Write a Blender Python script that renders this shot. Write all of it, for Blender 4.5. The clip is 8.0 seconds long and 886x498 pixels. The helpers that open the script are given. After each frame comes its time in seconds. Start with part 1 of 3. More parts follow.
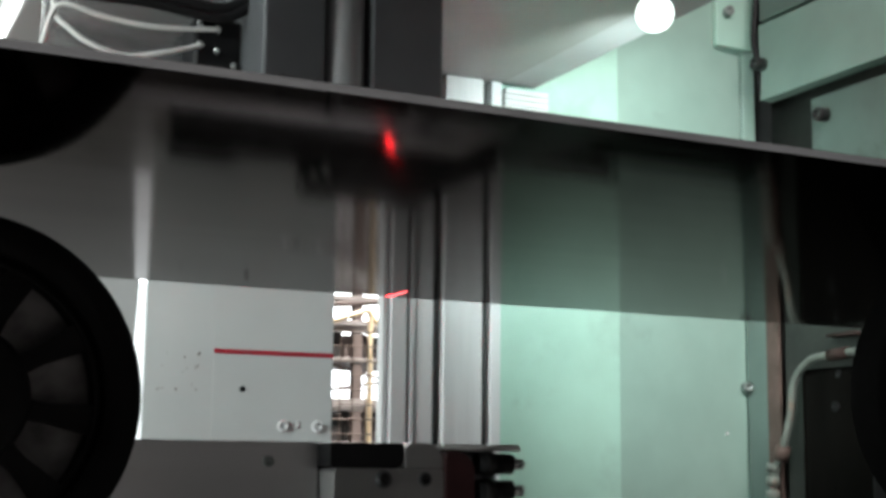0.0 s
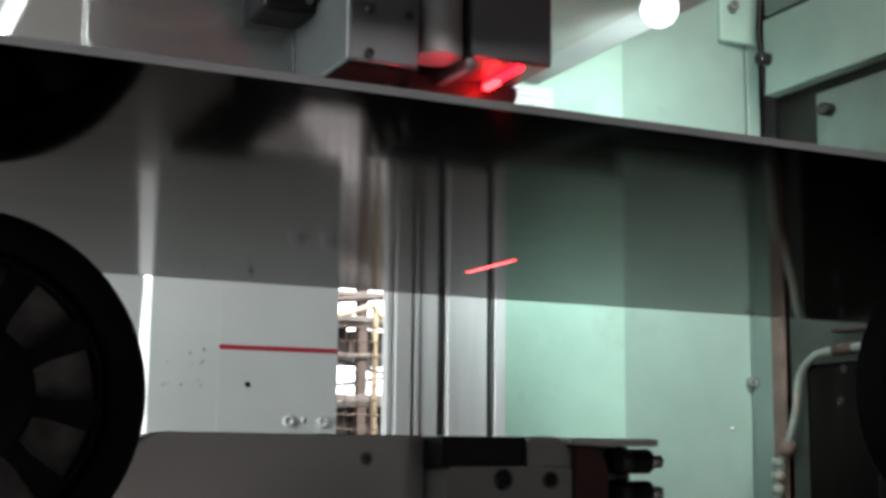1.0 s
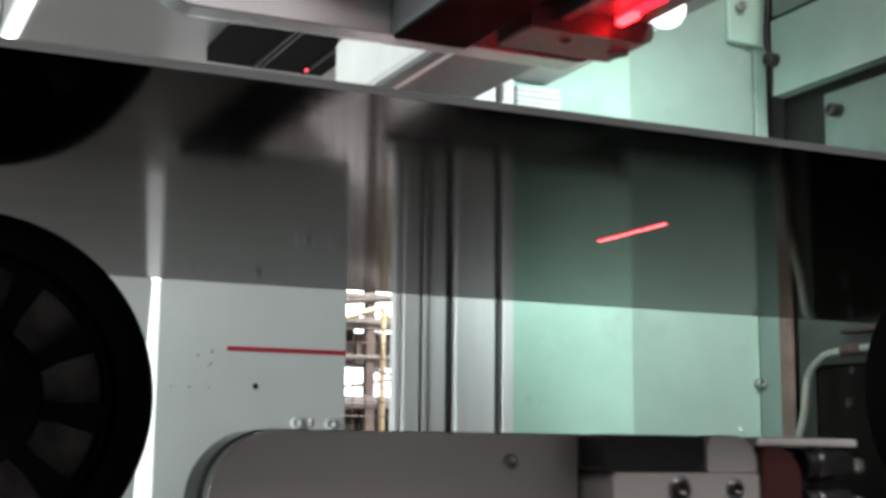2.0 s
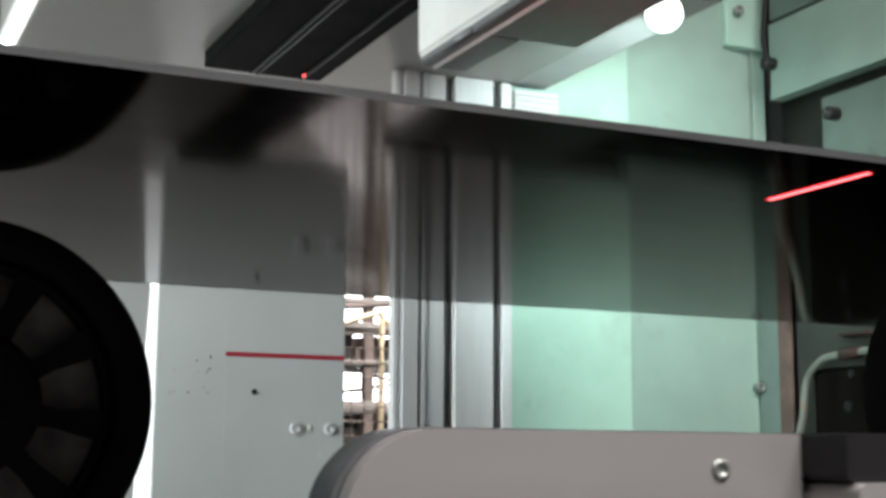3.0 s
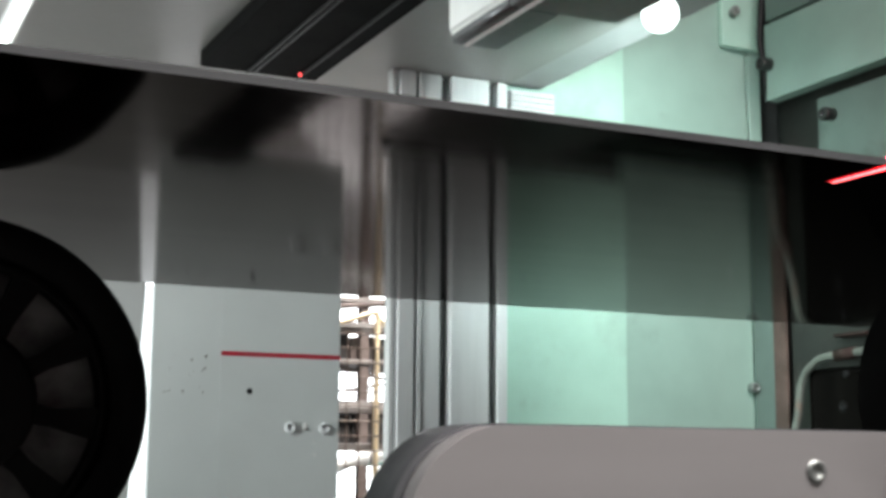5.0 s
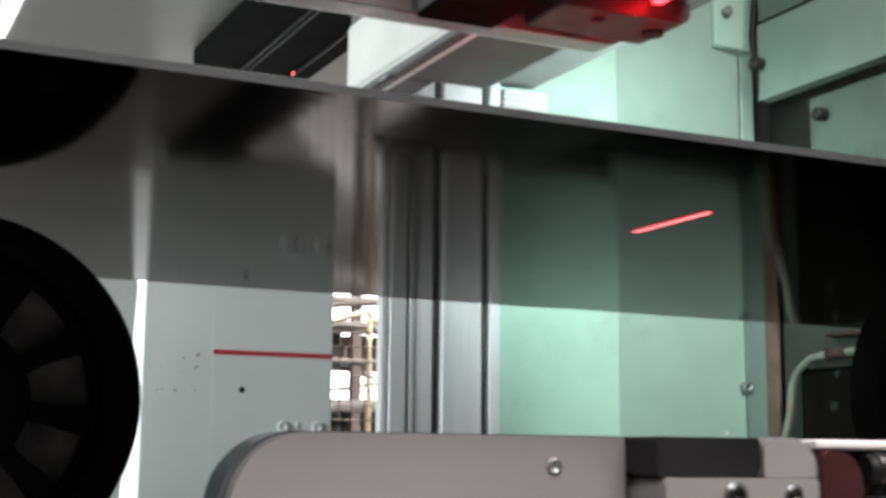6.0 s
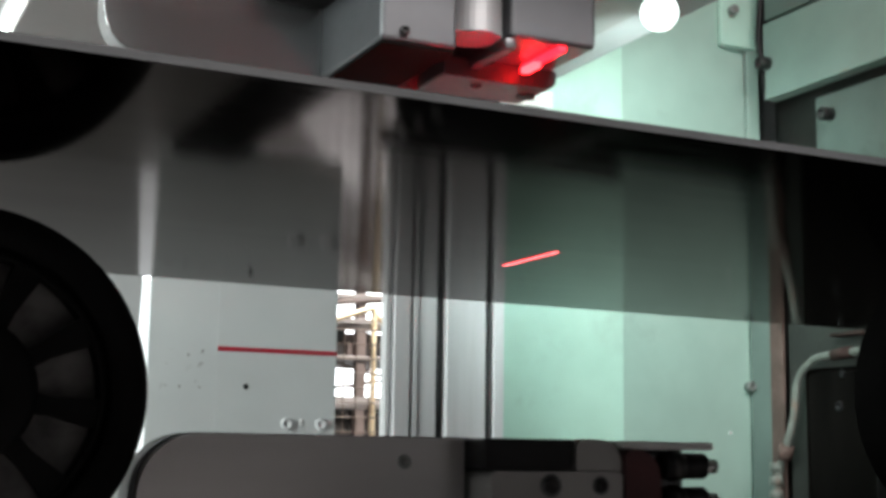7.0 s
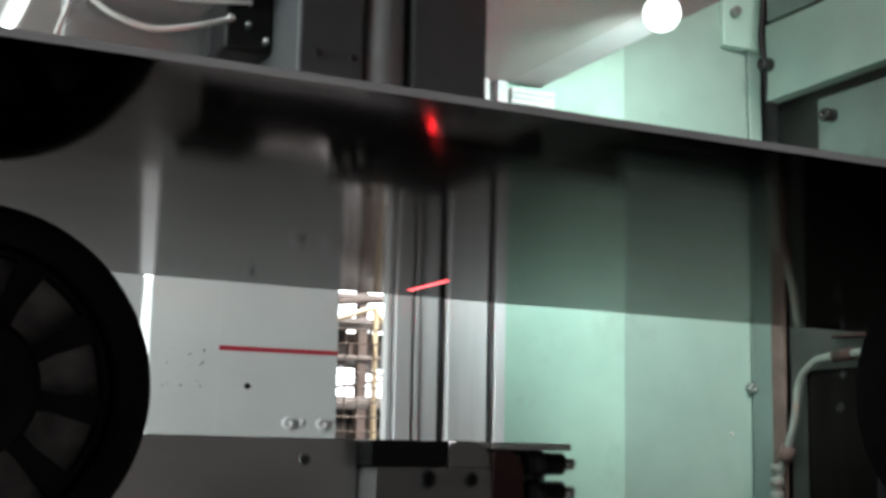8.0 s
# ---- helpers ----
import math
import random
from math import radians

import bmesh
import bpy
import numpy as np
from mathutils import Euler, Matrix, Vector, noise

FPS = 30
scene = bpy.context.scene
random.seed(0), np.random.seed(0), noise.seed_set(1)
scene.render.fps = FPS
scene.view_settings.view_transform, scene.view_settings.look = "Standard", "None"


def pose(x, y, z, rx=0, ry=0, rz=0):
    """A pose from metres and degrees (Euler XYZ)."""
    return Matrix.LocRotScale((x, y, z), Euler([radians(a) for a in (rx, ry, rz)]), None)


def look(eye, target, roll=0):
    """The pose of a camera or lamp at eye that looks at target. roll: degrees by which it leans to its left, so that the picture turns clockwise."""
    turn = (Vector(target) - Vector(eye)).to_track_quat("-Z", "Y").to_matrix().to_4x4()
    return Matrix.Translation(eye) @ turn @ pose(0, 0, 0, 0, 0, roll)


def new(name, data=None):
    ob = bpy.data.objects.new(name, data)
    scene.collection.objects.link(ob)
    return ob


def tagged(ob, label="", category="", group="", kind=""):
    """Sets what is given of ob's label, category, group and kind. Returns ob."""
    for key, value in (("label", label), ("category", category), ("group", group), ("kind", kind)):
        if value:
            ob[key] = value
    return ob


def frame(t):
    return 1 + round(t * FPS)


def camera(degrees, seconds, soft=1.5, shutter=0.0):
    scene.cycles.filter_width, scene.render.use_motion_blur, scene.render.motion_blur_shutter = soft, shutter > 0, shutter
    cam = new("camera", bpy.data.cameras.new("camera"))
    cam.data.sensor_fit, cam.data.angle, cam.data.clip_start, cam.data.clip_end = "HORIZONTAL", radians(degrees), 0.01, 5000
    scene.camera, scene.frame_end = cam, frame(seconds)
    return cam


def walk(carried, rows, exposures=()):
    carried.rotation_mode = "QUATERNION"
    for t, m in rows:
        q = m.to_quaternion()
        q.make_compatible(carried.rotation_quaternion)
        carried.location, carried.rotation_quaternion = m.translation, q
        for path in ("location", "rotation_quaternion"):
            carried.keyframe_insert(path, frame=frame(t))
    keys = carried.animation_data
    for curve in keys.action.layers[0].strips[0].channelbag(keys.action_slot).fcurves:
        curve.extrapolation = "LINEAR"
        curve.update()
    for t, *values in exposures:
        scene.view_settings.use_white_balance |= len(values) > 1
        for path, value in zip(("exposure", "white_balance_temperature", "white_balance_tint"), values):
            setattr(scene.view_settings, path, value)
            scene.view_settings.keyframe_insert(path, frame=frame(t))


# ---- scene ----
EYE = (0.0, 0.0, 1.3)
PASS = 1.5            # underside of the strip
cam = camera(36.2, 8.0, soft=3.6, shutter=0.5)


def view(yaw, pitch, roll):
    y, p = radians(yaw), radians(pitch)
    way = Vector((math.sin(y) * math.cos(p), math.cos(y) * math.cos(p), math.sin(p)))
    return look(EYE, Vector(EYE) + way, roll)


walk(cam, [(t, view(*v)) for t, *v in (
    (0.0, 25.385, 8.818, 0.620), (0.5, 25.285, 8.789, 0.676), (1.0, 25.183, 8.625, 0.582),
    (1.5, 24.942, 8.585, 0.636), (1.7, 24.890, 8.620, 0.600), (2.8, 24.894, 8.850, 0.350),
    (3.0, 24.924, 8.890, 0.325), (3.5, 25.000, 8.900, 0.255), (4.0, 24.988, 8.922, 0.268),
    (4.5, 24.995, 8.882, 0.388), (4.7, 25.010, 8.885, 0.400), (5.8, 25.450, 8.840, 0.480),
    (6.0, 25.426, 8.841, 0.505), (6.5, 25.318, 8.830, 0.573), (7.0, 25.223, 8.745, 0.815),
    (7.5, 25.150, 8.643, 1.146), (8.0, 25.154, 8.746, 1.035))])

# ---------------------------------------------------------------- world and light
world = bpy.data.worlds.new("hall_sky")
scene.world = world
world.use_nodes = True
wn = world.node_tree
sky = wn.nodes.new("ShaderNodeTexSky")
sky.sky_type, sky.sun_disc = "NISHITA", False
sky.sun_elevation, sky.sun_rotation = radians(40), radians(200)
wn.links.new(sky.outputs[0], wn.nodes["Background"].inputs[0])
wn.nodes["Background"].inputs[1].default_value = 0.10
scene.view_settings.exposure = 0.0


def area(name, at, target, sx, sy, watts, colour):
    d = bpy.data.lights.new(name, "AREA")
    d.shape, d.size, d.size_y, d.energy, d.color = "RECTANGLE", sx, sy, watts, colour
    ob = new(name, d)
    ob.matrix_world = look(at, target)
    return ob


area("hall_light", (0.72, -0.32, 3.0), (0.72, -0.319, 0.0), 1.5, 0.6, 112, (1.0, 0.93, 0.91))
area("side_light", (-1.0, 1.32, 1.68), (0.8, 2.0, 1.45), 0.6, 1.1, 37, (0.91, 1.0, 0.98))
lamp = bpy.data.lights.new("work_lamp_light", "SPOT")
lamp.energy, lamp.color, lamp.shadow_soft_size, lamp.spot_size, lamp.spot_blend = 22, (0.80, 1.0, 0.97), 0.03, radians(98), 1.0
new("work_lamp_light", lamp).matrix_world = look((0.995, 1.475, 1.862), (1.28, 2.0, 1.71))
area("yard_light", (2.6, 7.0, 4.6), (2.6, 7.0, 0.0), 3.5, 3.0, 650, (0.95, 0.98, 1.0))
# Added fill that brightens fence and rack; no fitting belongs to it.
area("fence_fill", (1.7, 2.55, 3.5), (1.35, 3.4, 1.5), 1.0, 0.5, 190, (1.0, 0.97, 0.92))


# ---------------------------------------------------------------- materials
def mat(name, colour, rough=0.5, metal=0.0, vary=0.15, scale=14.0, bump=0.1, dirt=None, dirt_at=0.62, stretch=(1, 1, 1),
        grain=120.0, gloss=0.5, uneven=0.08):
    """Paint, plastic or metal: colour varied at two scales, stains of their own shape, fine relief."""
    m = bpy.data.materials.new(name)
    m.use_nodes = True
    nt = m.node_tree
    n, l = nt.nodes, nt.links
    b = n["Principled BSDF"]
    tc = n.new("ShaderNodeTexCoord")
    mp = n.new("ShaderNodeMapping")
    mp.inputs["Scale"].default_value = stretch
    l.new(tc.outputs["Object"], mp.inputs[0])
    big, small = n.new("ShaderNodeTexNoise"), n.new("ShaderNodeTexNoise")
    big.inputs["Scale"].default_value, big.inputs["Detail"].default_value = scale, 5
    small.inputs["Scale"].default_value, small.inputs["Detail"].default_value = grain, 3
    l.new(mp.outputs[0], big.inputs[0]), l.new(mp.outputs[0], small.inputs[0])
    ramp = n.new("ShaderNodeValToRGB")
    lo, hi = [max(0, c * (1 - vary)) for c in colour], [min(1, c * (1 + vary)) for c in colour]
    ramp.color_ramp.elements[0].position, ramp.color_ramp.elements[1].position = 0.3, 0.7
    ramp.color_ramp.elements[0].color, ramp.color_ramp.elements[1].color = (*lo, 1), (*hi, 1)
    l.new(big.outputs[0], ramp.inputs[0])
    out = ramp.outputs[0]
    if dirt:
        spots = n.new("ShaderNodeTexNoise")
        spots.inputs["Scale"].default_value, spots.inputs["Detail"].default_value = scale * 0.45, 9
        spots.inputs["Roughness"].default_value = 0.65
        l.new(mp.outputs[0], spots.inputs[0])
        edge = n.new("ShaderNodeMapRange")
        edge.inputs[1].default_value, edge.inputs[2].default_value = dirt_at, dirt_at + 0.12
        l.new(spots.outputs[0], edge.inputs[0])
        mix = n.new("ShaderNodeMix")
        mix.data_type = "RGBA"
        l.new(edge.outputs[0], mix.inputs[0]), l.new(out, mix.inputs[6])
        mix.inputs[7].default_value = (*dirt, 1)
        out = mix.outputs[2]
    l.new(out, b.inputs["Base Color"])
    rr = n.new("ShaderNodeMapRange")
    rr.inputs[3].default_value, rr.inputs[4].default_value = max(0.02, rough - uneven), min(1, rough + uneven)
    l.new(small.outputs[0], rr.inputs[0]), l.new(rr.outputs[0], b.inputs["Roughness"])
    b.inputs["Metallic"].default_value = metal
    b.inputs["Specular IOR Level"].default_value = gloss
    if bump:
        bp = n.new("ShaderNodeBump")
        bp.inputs["Strength"].default_value, bp.inputs["Distance"].default_value = bump, 0.002
        l.new(small.outputs[0], bp.inputs["Height"]), l.new(bp.outputs[0], b.inputs["Normal"])
    return m


def glow(name, colour, strength):
    m = bpy.data.materials.new(name)
    m.use_nodes = True
    b = m.node_tree.nodes["Principled BSDF"]
    b.inputs["Base Color"].default_value = (*[min(1, c) for c in colour], 1)
    b.inputs["Emission Color"].default_value, b.inputs["Emission Strength"].default_value = (*colour, 1), strength
    return m


def strip_steel():
    """Rolled steel: dark, mirror-like along the rolling direction, with faint long streaks."""
    m = mat("rolled_steel", (0.100, 0.093, 0.092), 0.055, 1.0, vary=0.22, scale=9, bump=0, stretch=(0.12, 4, 1), grain=60)
    nt = m.node_tree
    b = nt.nodes["Principled BSDF"]
    b.inputs["Anisotropic"].default_value = 0.75
    b.inputs["Specular Tint"].default_value = (0.47, 0.45, 0.445, 1)
    wave = nt.nodes.new("ShaderNodeBump")
    wave.inputs["Strength"].default_value, wave.inputs["Distance"].default_value = 0.05, 0.0006
    ripple = [n for n in nt.nodes if n.bl_idname == "ShaderNodeTexNoise" and n.inputs["Scale"].default_value == 60][0]
    nt.links.new(ripple.outputs[0], wave.inputs["Height"])
    nt.links.new(wave.outputs[0], b.inputs["Normal"])
    tan = nt.nodes.new("ShaderNodeTangent")
    tan.direction_type = "UV_MAP"
    nt.links.new(tan.outputs[0], b.inputs["Tangent"])
    return m


STEEL = strip_steel()
GREY = mat("grey_enamel", (0.335, 0.325, 0.312), 0.42, vary=0.06, scale=4, bump=0.05, dirt=(0.30, 0.28, 0.26), dirt_at=0.66)
PANEL = mat("light_grey_powder_coat", (0.60, 0.62, 0.615), 0.45, vary=0.05, scale=6, bump=0.06, dirt=(0.42, 0.43, 0.42), dirt_at=0.70)
ALU = mat("anodised_aluminium", (0.74, 0.74, 0.75), 0.45, 0.03, vary=0.07, scale=10, bump=0.04, stretch=(6, 6, 0.4), dirt=(0.5, 0.47, 0.42), dirt_at=0.68)
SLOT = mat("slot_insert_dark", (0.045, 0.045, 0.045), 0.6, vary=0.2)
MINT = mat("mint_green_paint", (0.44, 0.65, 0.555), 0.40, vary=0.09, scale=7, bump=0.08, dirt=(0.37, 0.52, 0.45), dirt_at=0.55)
# Same mint, darker: the turned sheet's dimmer light is in the colour.
MINT_SHADED = mat("shaded_mint_paint", (0.36, 0.505, 0.442), 0.42, vary=0.10, scale=7, bump=0.08, dirt=(0.29, 0.39, 0.345), dirt_at=0.57)
EDGE = mat("sheared_steel_edge", (0.056, 0.060, 0.062), 0.55, 0.4, vary=0.25, scale=20, bump=0.2, stretch=(0.3, 1, 1))
# The side's weaker light is put into these two darker greens, stains besides.
MINT_DIM = mat("shaded_dirty_green", (0.12, 0.168, 0.15), 0.5, vary=0.18, scale=7, bump=0.15, dirt=(0.07, 0.09, 0.08), dirt_at=0.56)
GUARD = mat("shaded_dirty_guard", (0.24, 0.34, 0.30), 0.45, vary=0.16, scale=5, bump=0.1, dirt=(0.19, 0.26, 0.23), dirt_at=0.55)
RUST = mat("rusty_edge", (0.10, 0.066, 0.056), 0.75, vary=0.35, scale=25, bump=0.35, dirt=(0.09, 0.06, 0.05), dirt_at=0.52)
DARKRUST = mat("dark_oily_rust", (0.045, 0.03, 0.027), 0.8, vary=0.4, scale=25, bump=0.35, dirt=(0.02, 0.015, 0.013), dirt_at=0.5, gloss=0.1)
HEADPLATE = mat("satin_steel_plate", (0.47, 0.485, 0.49), 0.27, 0.80, vary=0.05, scale=5, bump=0.0, grain=30, uneven=0.0)
# Near-black puts the missing light low down into the colour; grime streaks on top.
SHADED_GRIME = mat("shaded_grime", (0.0055, 0.005, 0.0045), 0.85, vary=0.5, scale=16, bump=0.35, dirt=(0.020, 0.015, 0.013), dirt_at=0.60, gloss=0.03, stretch=(1, 1, 0.3))
RAILBLACK = mat("matt_black_rail", (0.008, 0.008, 0.008), 0.85, vary=0.25, bump=0.08, gloss=0.06)
FLANGE = mat("pale_grey_flange", (0.42, 0.43, 0.43), 0.5, vary=0.1, scale=8, bump=0.05, dirt=(0.3, 0.3, 0.29), dirt_at=0.62)
PARTITION = mat("grey_partition_paint", (0.36, 0.355, 0.35), 0.5, vary=0.08, scale=3, bump=0.06, dirt=(0.28, 0.27, 0.26), dirt_at=0.62)
# Grimy green, darkened so the shade of recess and skirt is in the colour.
SHADED_GRIME_GREEN = mat("shaded_grimy_green", (0.020, 0.023, 0.020), 0.55, vary=0.35, scale=12, bump=0.25, dirt=(0.035, 0.033, 0.03), dirt_at=0.54)
RUBBER = mat("black_rubber", (0.007, 0.007, 0.007), 0.88, vary=0.3, bump=0.15, gloss=0.12)
BLACK = mat("black_plastic", (0.010, 0.010, 0.011), 0.5, vary=0.25, bump=0.08, gloss=0.25)
HUB = mat("black_moulded_hub", (0.006, 0.006, 0.006), 0.7, vary=0.25, bump=0.1, gloss=0.15)
MACHINED = mat("brushed_aluminium_cover", (0.50, 0.488, 0.487), 0.30, 0.62, vary=0.04, scale=5, bump=0.0, stretch=(1, 1, 6), grain=40, uneven=0.0)
HEAD = mat("sensor_housing_aluminium", (0.140, 0.146, 0.154), 0.36, 0.5, vary=0.08, scale=12, bump=0.05)
WHITEBOX = mat("pale_sensor_casing", (0.31, 0.305, 0.30), 0.38, 0.3, vary=0.05, scale=12, bump=0.04)
SENSOR = mat("dark_sensor_body", (0.05, 0.05, 0.052), 0.42, 0.3, vary=0.1, scale=12, bump=0.05)
BARREL = mat("turned_aluminium", (0.32, 0.325, 0.33), 0.45, 0.5, vary=0.06, scale=12, bump=0.03)
BOLT = mat("zinc_plated_bolt", (0.62, 0.64, 0.63), 0.28, 0.9, vary=0.15, scale=60, bump=0.1)
DULLBOLT = mat("dull_steel_screw", (0.26, 0.28, 0.27), 0.4, 0.7, vary=0.3, scale=60, bump=0.1)
DARKBOLT = mat("blackened_screw", (0.05, 0.05, 0.05), 0.35, 0.8, vary=0.3, scale=60, bump=0.1)
BED = mat("dark_bed_paint", (0.085, 0.08, 0.078), 0.5, vary=0.2, scale=6, bump=0.1, dirt=(0.15, 0.14, 0.13), dirt_at=0.6)
WEB = mat("dusty_black_web", (0.13, 0.125, 0.125), 0.7, vary=0.5, scale=40, bump=0.1)
REDTAPE = mat("red_tape", (0.42, 0.012, 0.030), 0.45, vary=0.15, scale=30, bump=0.05)
REDRIM = mat("dark_red_anodised", (0.06, 0.018, 0.019), 0.4, 0.4, vary=0.2, scale=30, bump=0.05)
CONDUIT = mat("grey_conduit", (0.15, 0.17, 0.15), 0.5, vary=0.25, scale=30, bump=0.15, dirt=(0.2, 0.14, 0.11), dirt_at=0.56)
HOSE = mat("clear_grey_hose", (0.60, 0.60, 0.58), 0.25, vary=0.1, bump=0.03)
ORANGE = mat("pale_orange_paint", (0.93, 0.76, 0.52), 0.45, vary=0.1, scale=20, bump=0.05)
WIRE = mat("fence_wire", (0.16, 0.12, 0.10), 0.6, 0.3, vary=0.3, scale=40)
RACK = mat("brown_rack_steel", (0.14, 0.105, 0.095), 0.6, vary=0.3, scale=12, bump=0.1)
RACKPALE = mat("dusty_rack_beam", (0.26, 0.23, 0.22), 0.6, vary=0.2, scale=12, bump=0.1)
CRATE = mat("dark_crate", (0.02, 0.016, 0.015), 0.6, vary=0.3, scale=12, bump=0.1)
TEAL = mat("teal_paint", (0.16, 0.34, 0.31), 0.5, vary=0.15, scale=12)
PALE = mat("pale_pipe", (0.72, 0.72, 0.71), 0.4, vary=0.1, scale=12)
CONCRETE = mat("concrete_floor", (0.13, 0.125, 0.12), 0.7, vary=0.15, scale=1.5, bump=0.2, dirt=(0.08, 0.078, 0.07), dirt_at=0.58)
SUNLIT = mat("sunlit_concrete", (0.68, 0.68, 0.67), 0.7, vary=0.1, scale=1.5, bump=0.15, dirt=(0.42, 0.42, 0.41), dirt_at=0.6)
WALL = mat("hall_wall_paint", (0.24, 0.23, 0.225), 0.8, vary=0.08, scale=1.0, bump=0.1)
DAY = glow("daylight_outside", (0.93, 0.97, 1.0), 4.0)
SLOTDAY = glow("daylight_in_slot", (0.93, 0.98, 1.0), 1.15)
TUBE = glow("lamp_tube", (0.93, 1.0, 0.98), 9.0)
LAMP = glow("work_lamp_glass", (0.86, 1.0, 0.95), 3.0)
LASER = glow("laser_core", (1.0, 0.16, 0.17), 5.0)
LASER_HALO = glow("laser_fringe", (1.0, 0.012, 0.03), 1.2)
LASER_TOP = glow("laser_upper", (1.0, 0.012, 0.03), 700.0)
SLOTGLOW = glow("laser_slot_glow", (1.0, 0.012, 0.025), 4.5)
WINDOW = glow("laser_window", (1.0, 0.010, 0.012), 30.0)
EMITTER = glow("laser_emitter", (1.0, 0.03, 0.04), 70.0)
LED = glow("red_indicator", (1.0, 0.08, 0.08), 4.0)


# ---------------------------------------------------------------- mesh helpers
def thing(name, at, label, category, group="", kind=""):
    ob = new(name)
    ob.empty_display_size = 0.05
    ob.location = at
    return tagged(ob, label, category, group, kind)


def part(name, bm, material, parent=None, label="", smooth=True):
    """One mesh object. The bmesh is in world space; it is put into its thing's space here."""
    me = bpy.data.meshes.new(name)
    if parent is not None:
        o, p = Vector(parent.location), parent.parent
        while p is not None:
            o, p = o + Vector(p.location), p.parent
        bmesh.ops.translate(bm, verts=bm.verts, vec=-o)
    bmesh.ops.recalc_face_normals(bm, faces=bm.faces)
    bm.to_mesh(me)
    bm.free()
    for f in me.polygons:
        f.use_smooth = smooth and f.area < 0.0003
    me.materials.append(material)
    ob = new(name, me)
    ob.parent = parent
    if label:
        tagged(ob, label)
    return ob


def structure(name, bm, material, label, category, kind="structure"):
    ob = part(name, bm, material)
    return tagged(ob, label, category, kind=kind)


def box(bm, x0, x1, y0, y1, z0, z1, bevel=0.0, segs=2):
    b = bmesh.new()
    vs = [b.verts.new(c) for c in ((x0, y0, z0), (x1, y0, z0), (x1, y1, z0), (x0, y1, z0),
                                   (x0, y0, z1), (x1, y0, z1), (x1, y1, z1), (x0, y1, z1))]
    for f in ((0, 3, 2, 1), (4, 5, 6, 7), (0, 1, 5, 4), (1, 2, 6, 5), (2, 3, 7, 6), (3, 0, 4, 7)):
        b.faces.new([vs[i] for i in f])
    if bevel:
        bmesh.ops.bevel(b, geom=list(b.edges), offset=bevel, segments=segs, profile=0.5, affect="EDGES")
    merge(bm, b)
    return bm


def merge(bm, b):
    me = bpy.data.meshes.new("scratch")
    b.to_mesh(me)
    b.free()
    bm.from_mesh(me)
    bpy.data.meshes.remove(me)


def rod(bm, a, b, r, r2=None, segs=20):
    a, b = Vector(a), Vector(b)
    m = Matrix.Translation((a + b) / 2) @ (b - a).to_track_quat("Z", "Y").to_matrix().to_4x4()
    bmesh.ops.create_cone(bm, cap_ends=True, segments=segs, radius1=r, radius2=r if r2 is None else r2, depth=(b - a).length, matrix=m)
    return bm


def tube(bm, pts, r, segs=10, steps=8):
    """A smooth hose through the points."""
    pts = [Vector(p) for p in pts]
    line = []
    for i in range(len(pts) - 1):
        p0, p1, p2, p3 = pts[max(i - 1, 0)], pts[i], pts[i + 1], pts[min(i + 2, len(pts) - 1)]
        for k in range(steps):
            t = k / steps
            line.append(0.5 * (2 * p1 + (p2 - p0) * t + (2 * p0 - 5 * p1 + 4 * p2 - p3) * t * t + (3 * p1 - p0 - 3 * p2 + p3) * t ** 3))
    line.append(pts[-1])
    rings = []
    for i, p in enumerate(line):
        d = (line[min(i + 1, len(line) - 1)] - line[max(i - 1, 0)]).normalized()
        q = d.to_track_quat("Z", "Y").to_matrix()
        rings.append([bm.verts.new(p + q @ Vector((r * math.cos(a), r * math.sin(a), 0))) for a in [math.tau * k / segs for k in range(segs)]])
    for a, b in zip(rings, rings[1:]):
        for k in range(segs):
            bm.faces.new((a[k], a[(k + 1) % segs], b[(k + 1) % segs], b[k]))
    bm.faces.new(rings[0][::-1]), bm.faces.new(rings[-1])
    return bm


def slab(bm, x0, x1, z0, z1, y0, y1, radii, bevel=0.0, n=10, segs=3):
    """A plate in the xz plane with rounded corners (bottom left, bottom right, top right, top left)."""
    b = bmesh.new()
    out = []
    for (cx, cz, a0), r in zip(((x0, z0, 180), (x1, z0, 270), (x1, z1, 0), (x0, z1, 90)), radii):
        r = max(r, 1e-4)
        ox, oz = cx + (r if cx == x0 else -r), cz + (r if cz == z0 else -r)
        k = n if r > 1e-3 else 1
        out += [(ox + r * math.cos(radians(a0 + 90 * i / k)), oz + r * math.sin(radians(a0 + 90 * i / k))) for i in range(k + 1)]
    front, back = [b.verts.new((x, y0, z)) for x, z in out], [b.verts.new((x, y1, z)) for x, z in out]
    ff = b.faces.new(front)
    b.faces.new(back[::-1])
    for i in range(len(out)):
        j = (i + 1) % len(out)
        b.faces.new((front[i], back[i], back[j], front[j]))
    if bevel:
        bmesh.ops.bevel(b, geom=list(ff.edges), offset=bevel, segments=segs, profile=0.5, affect="EDGES")
    merge(bm, b)
    return bm


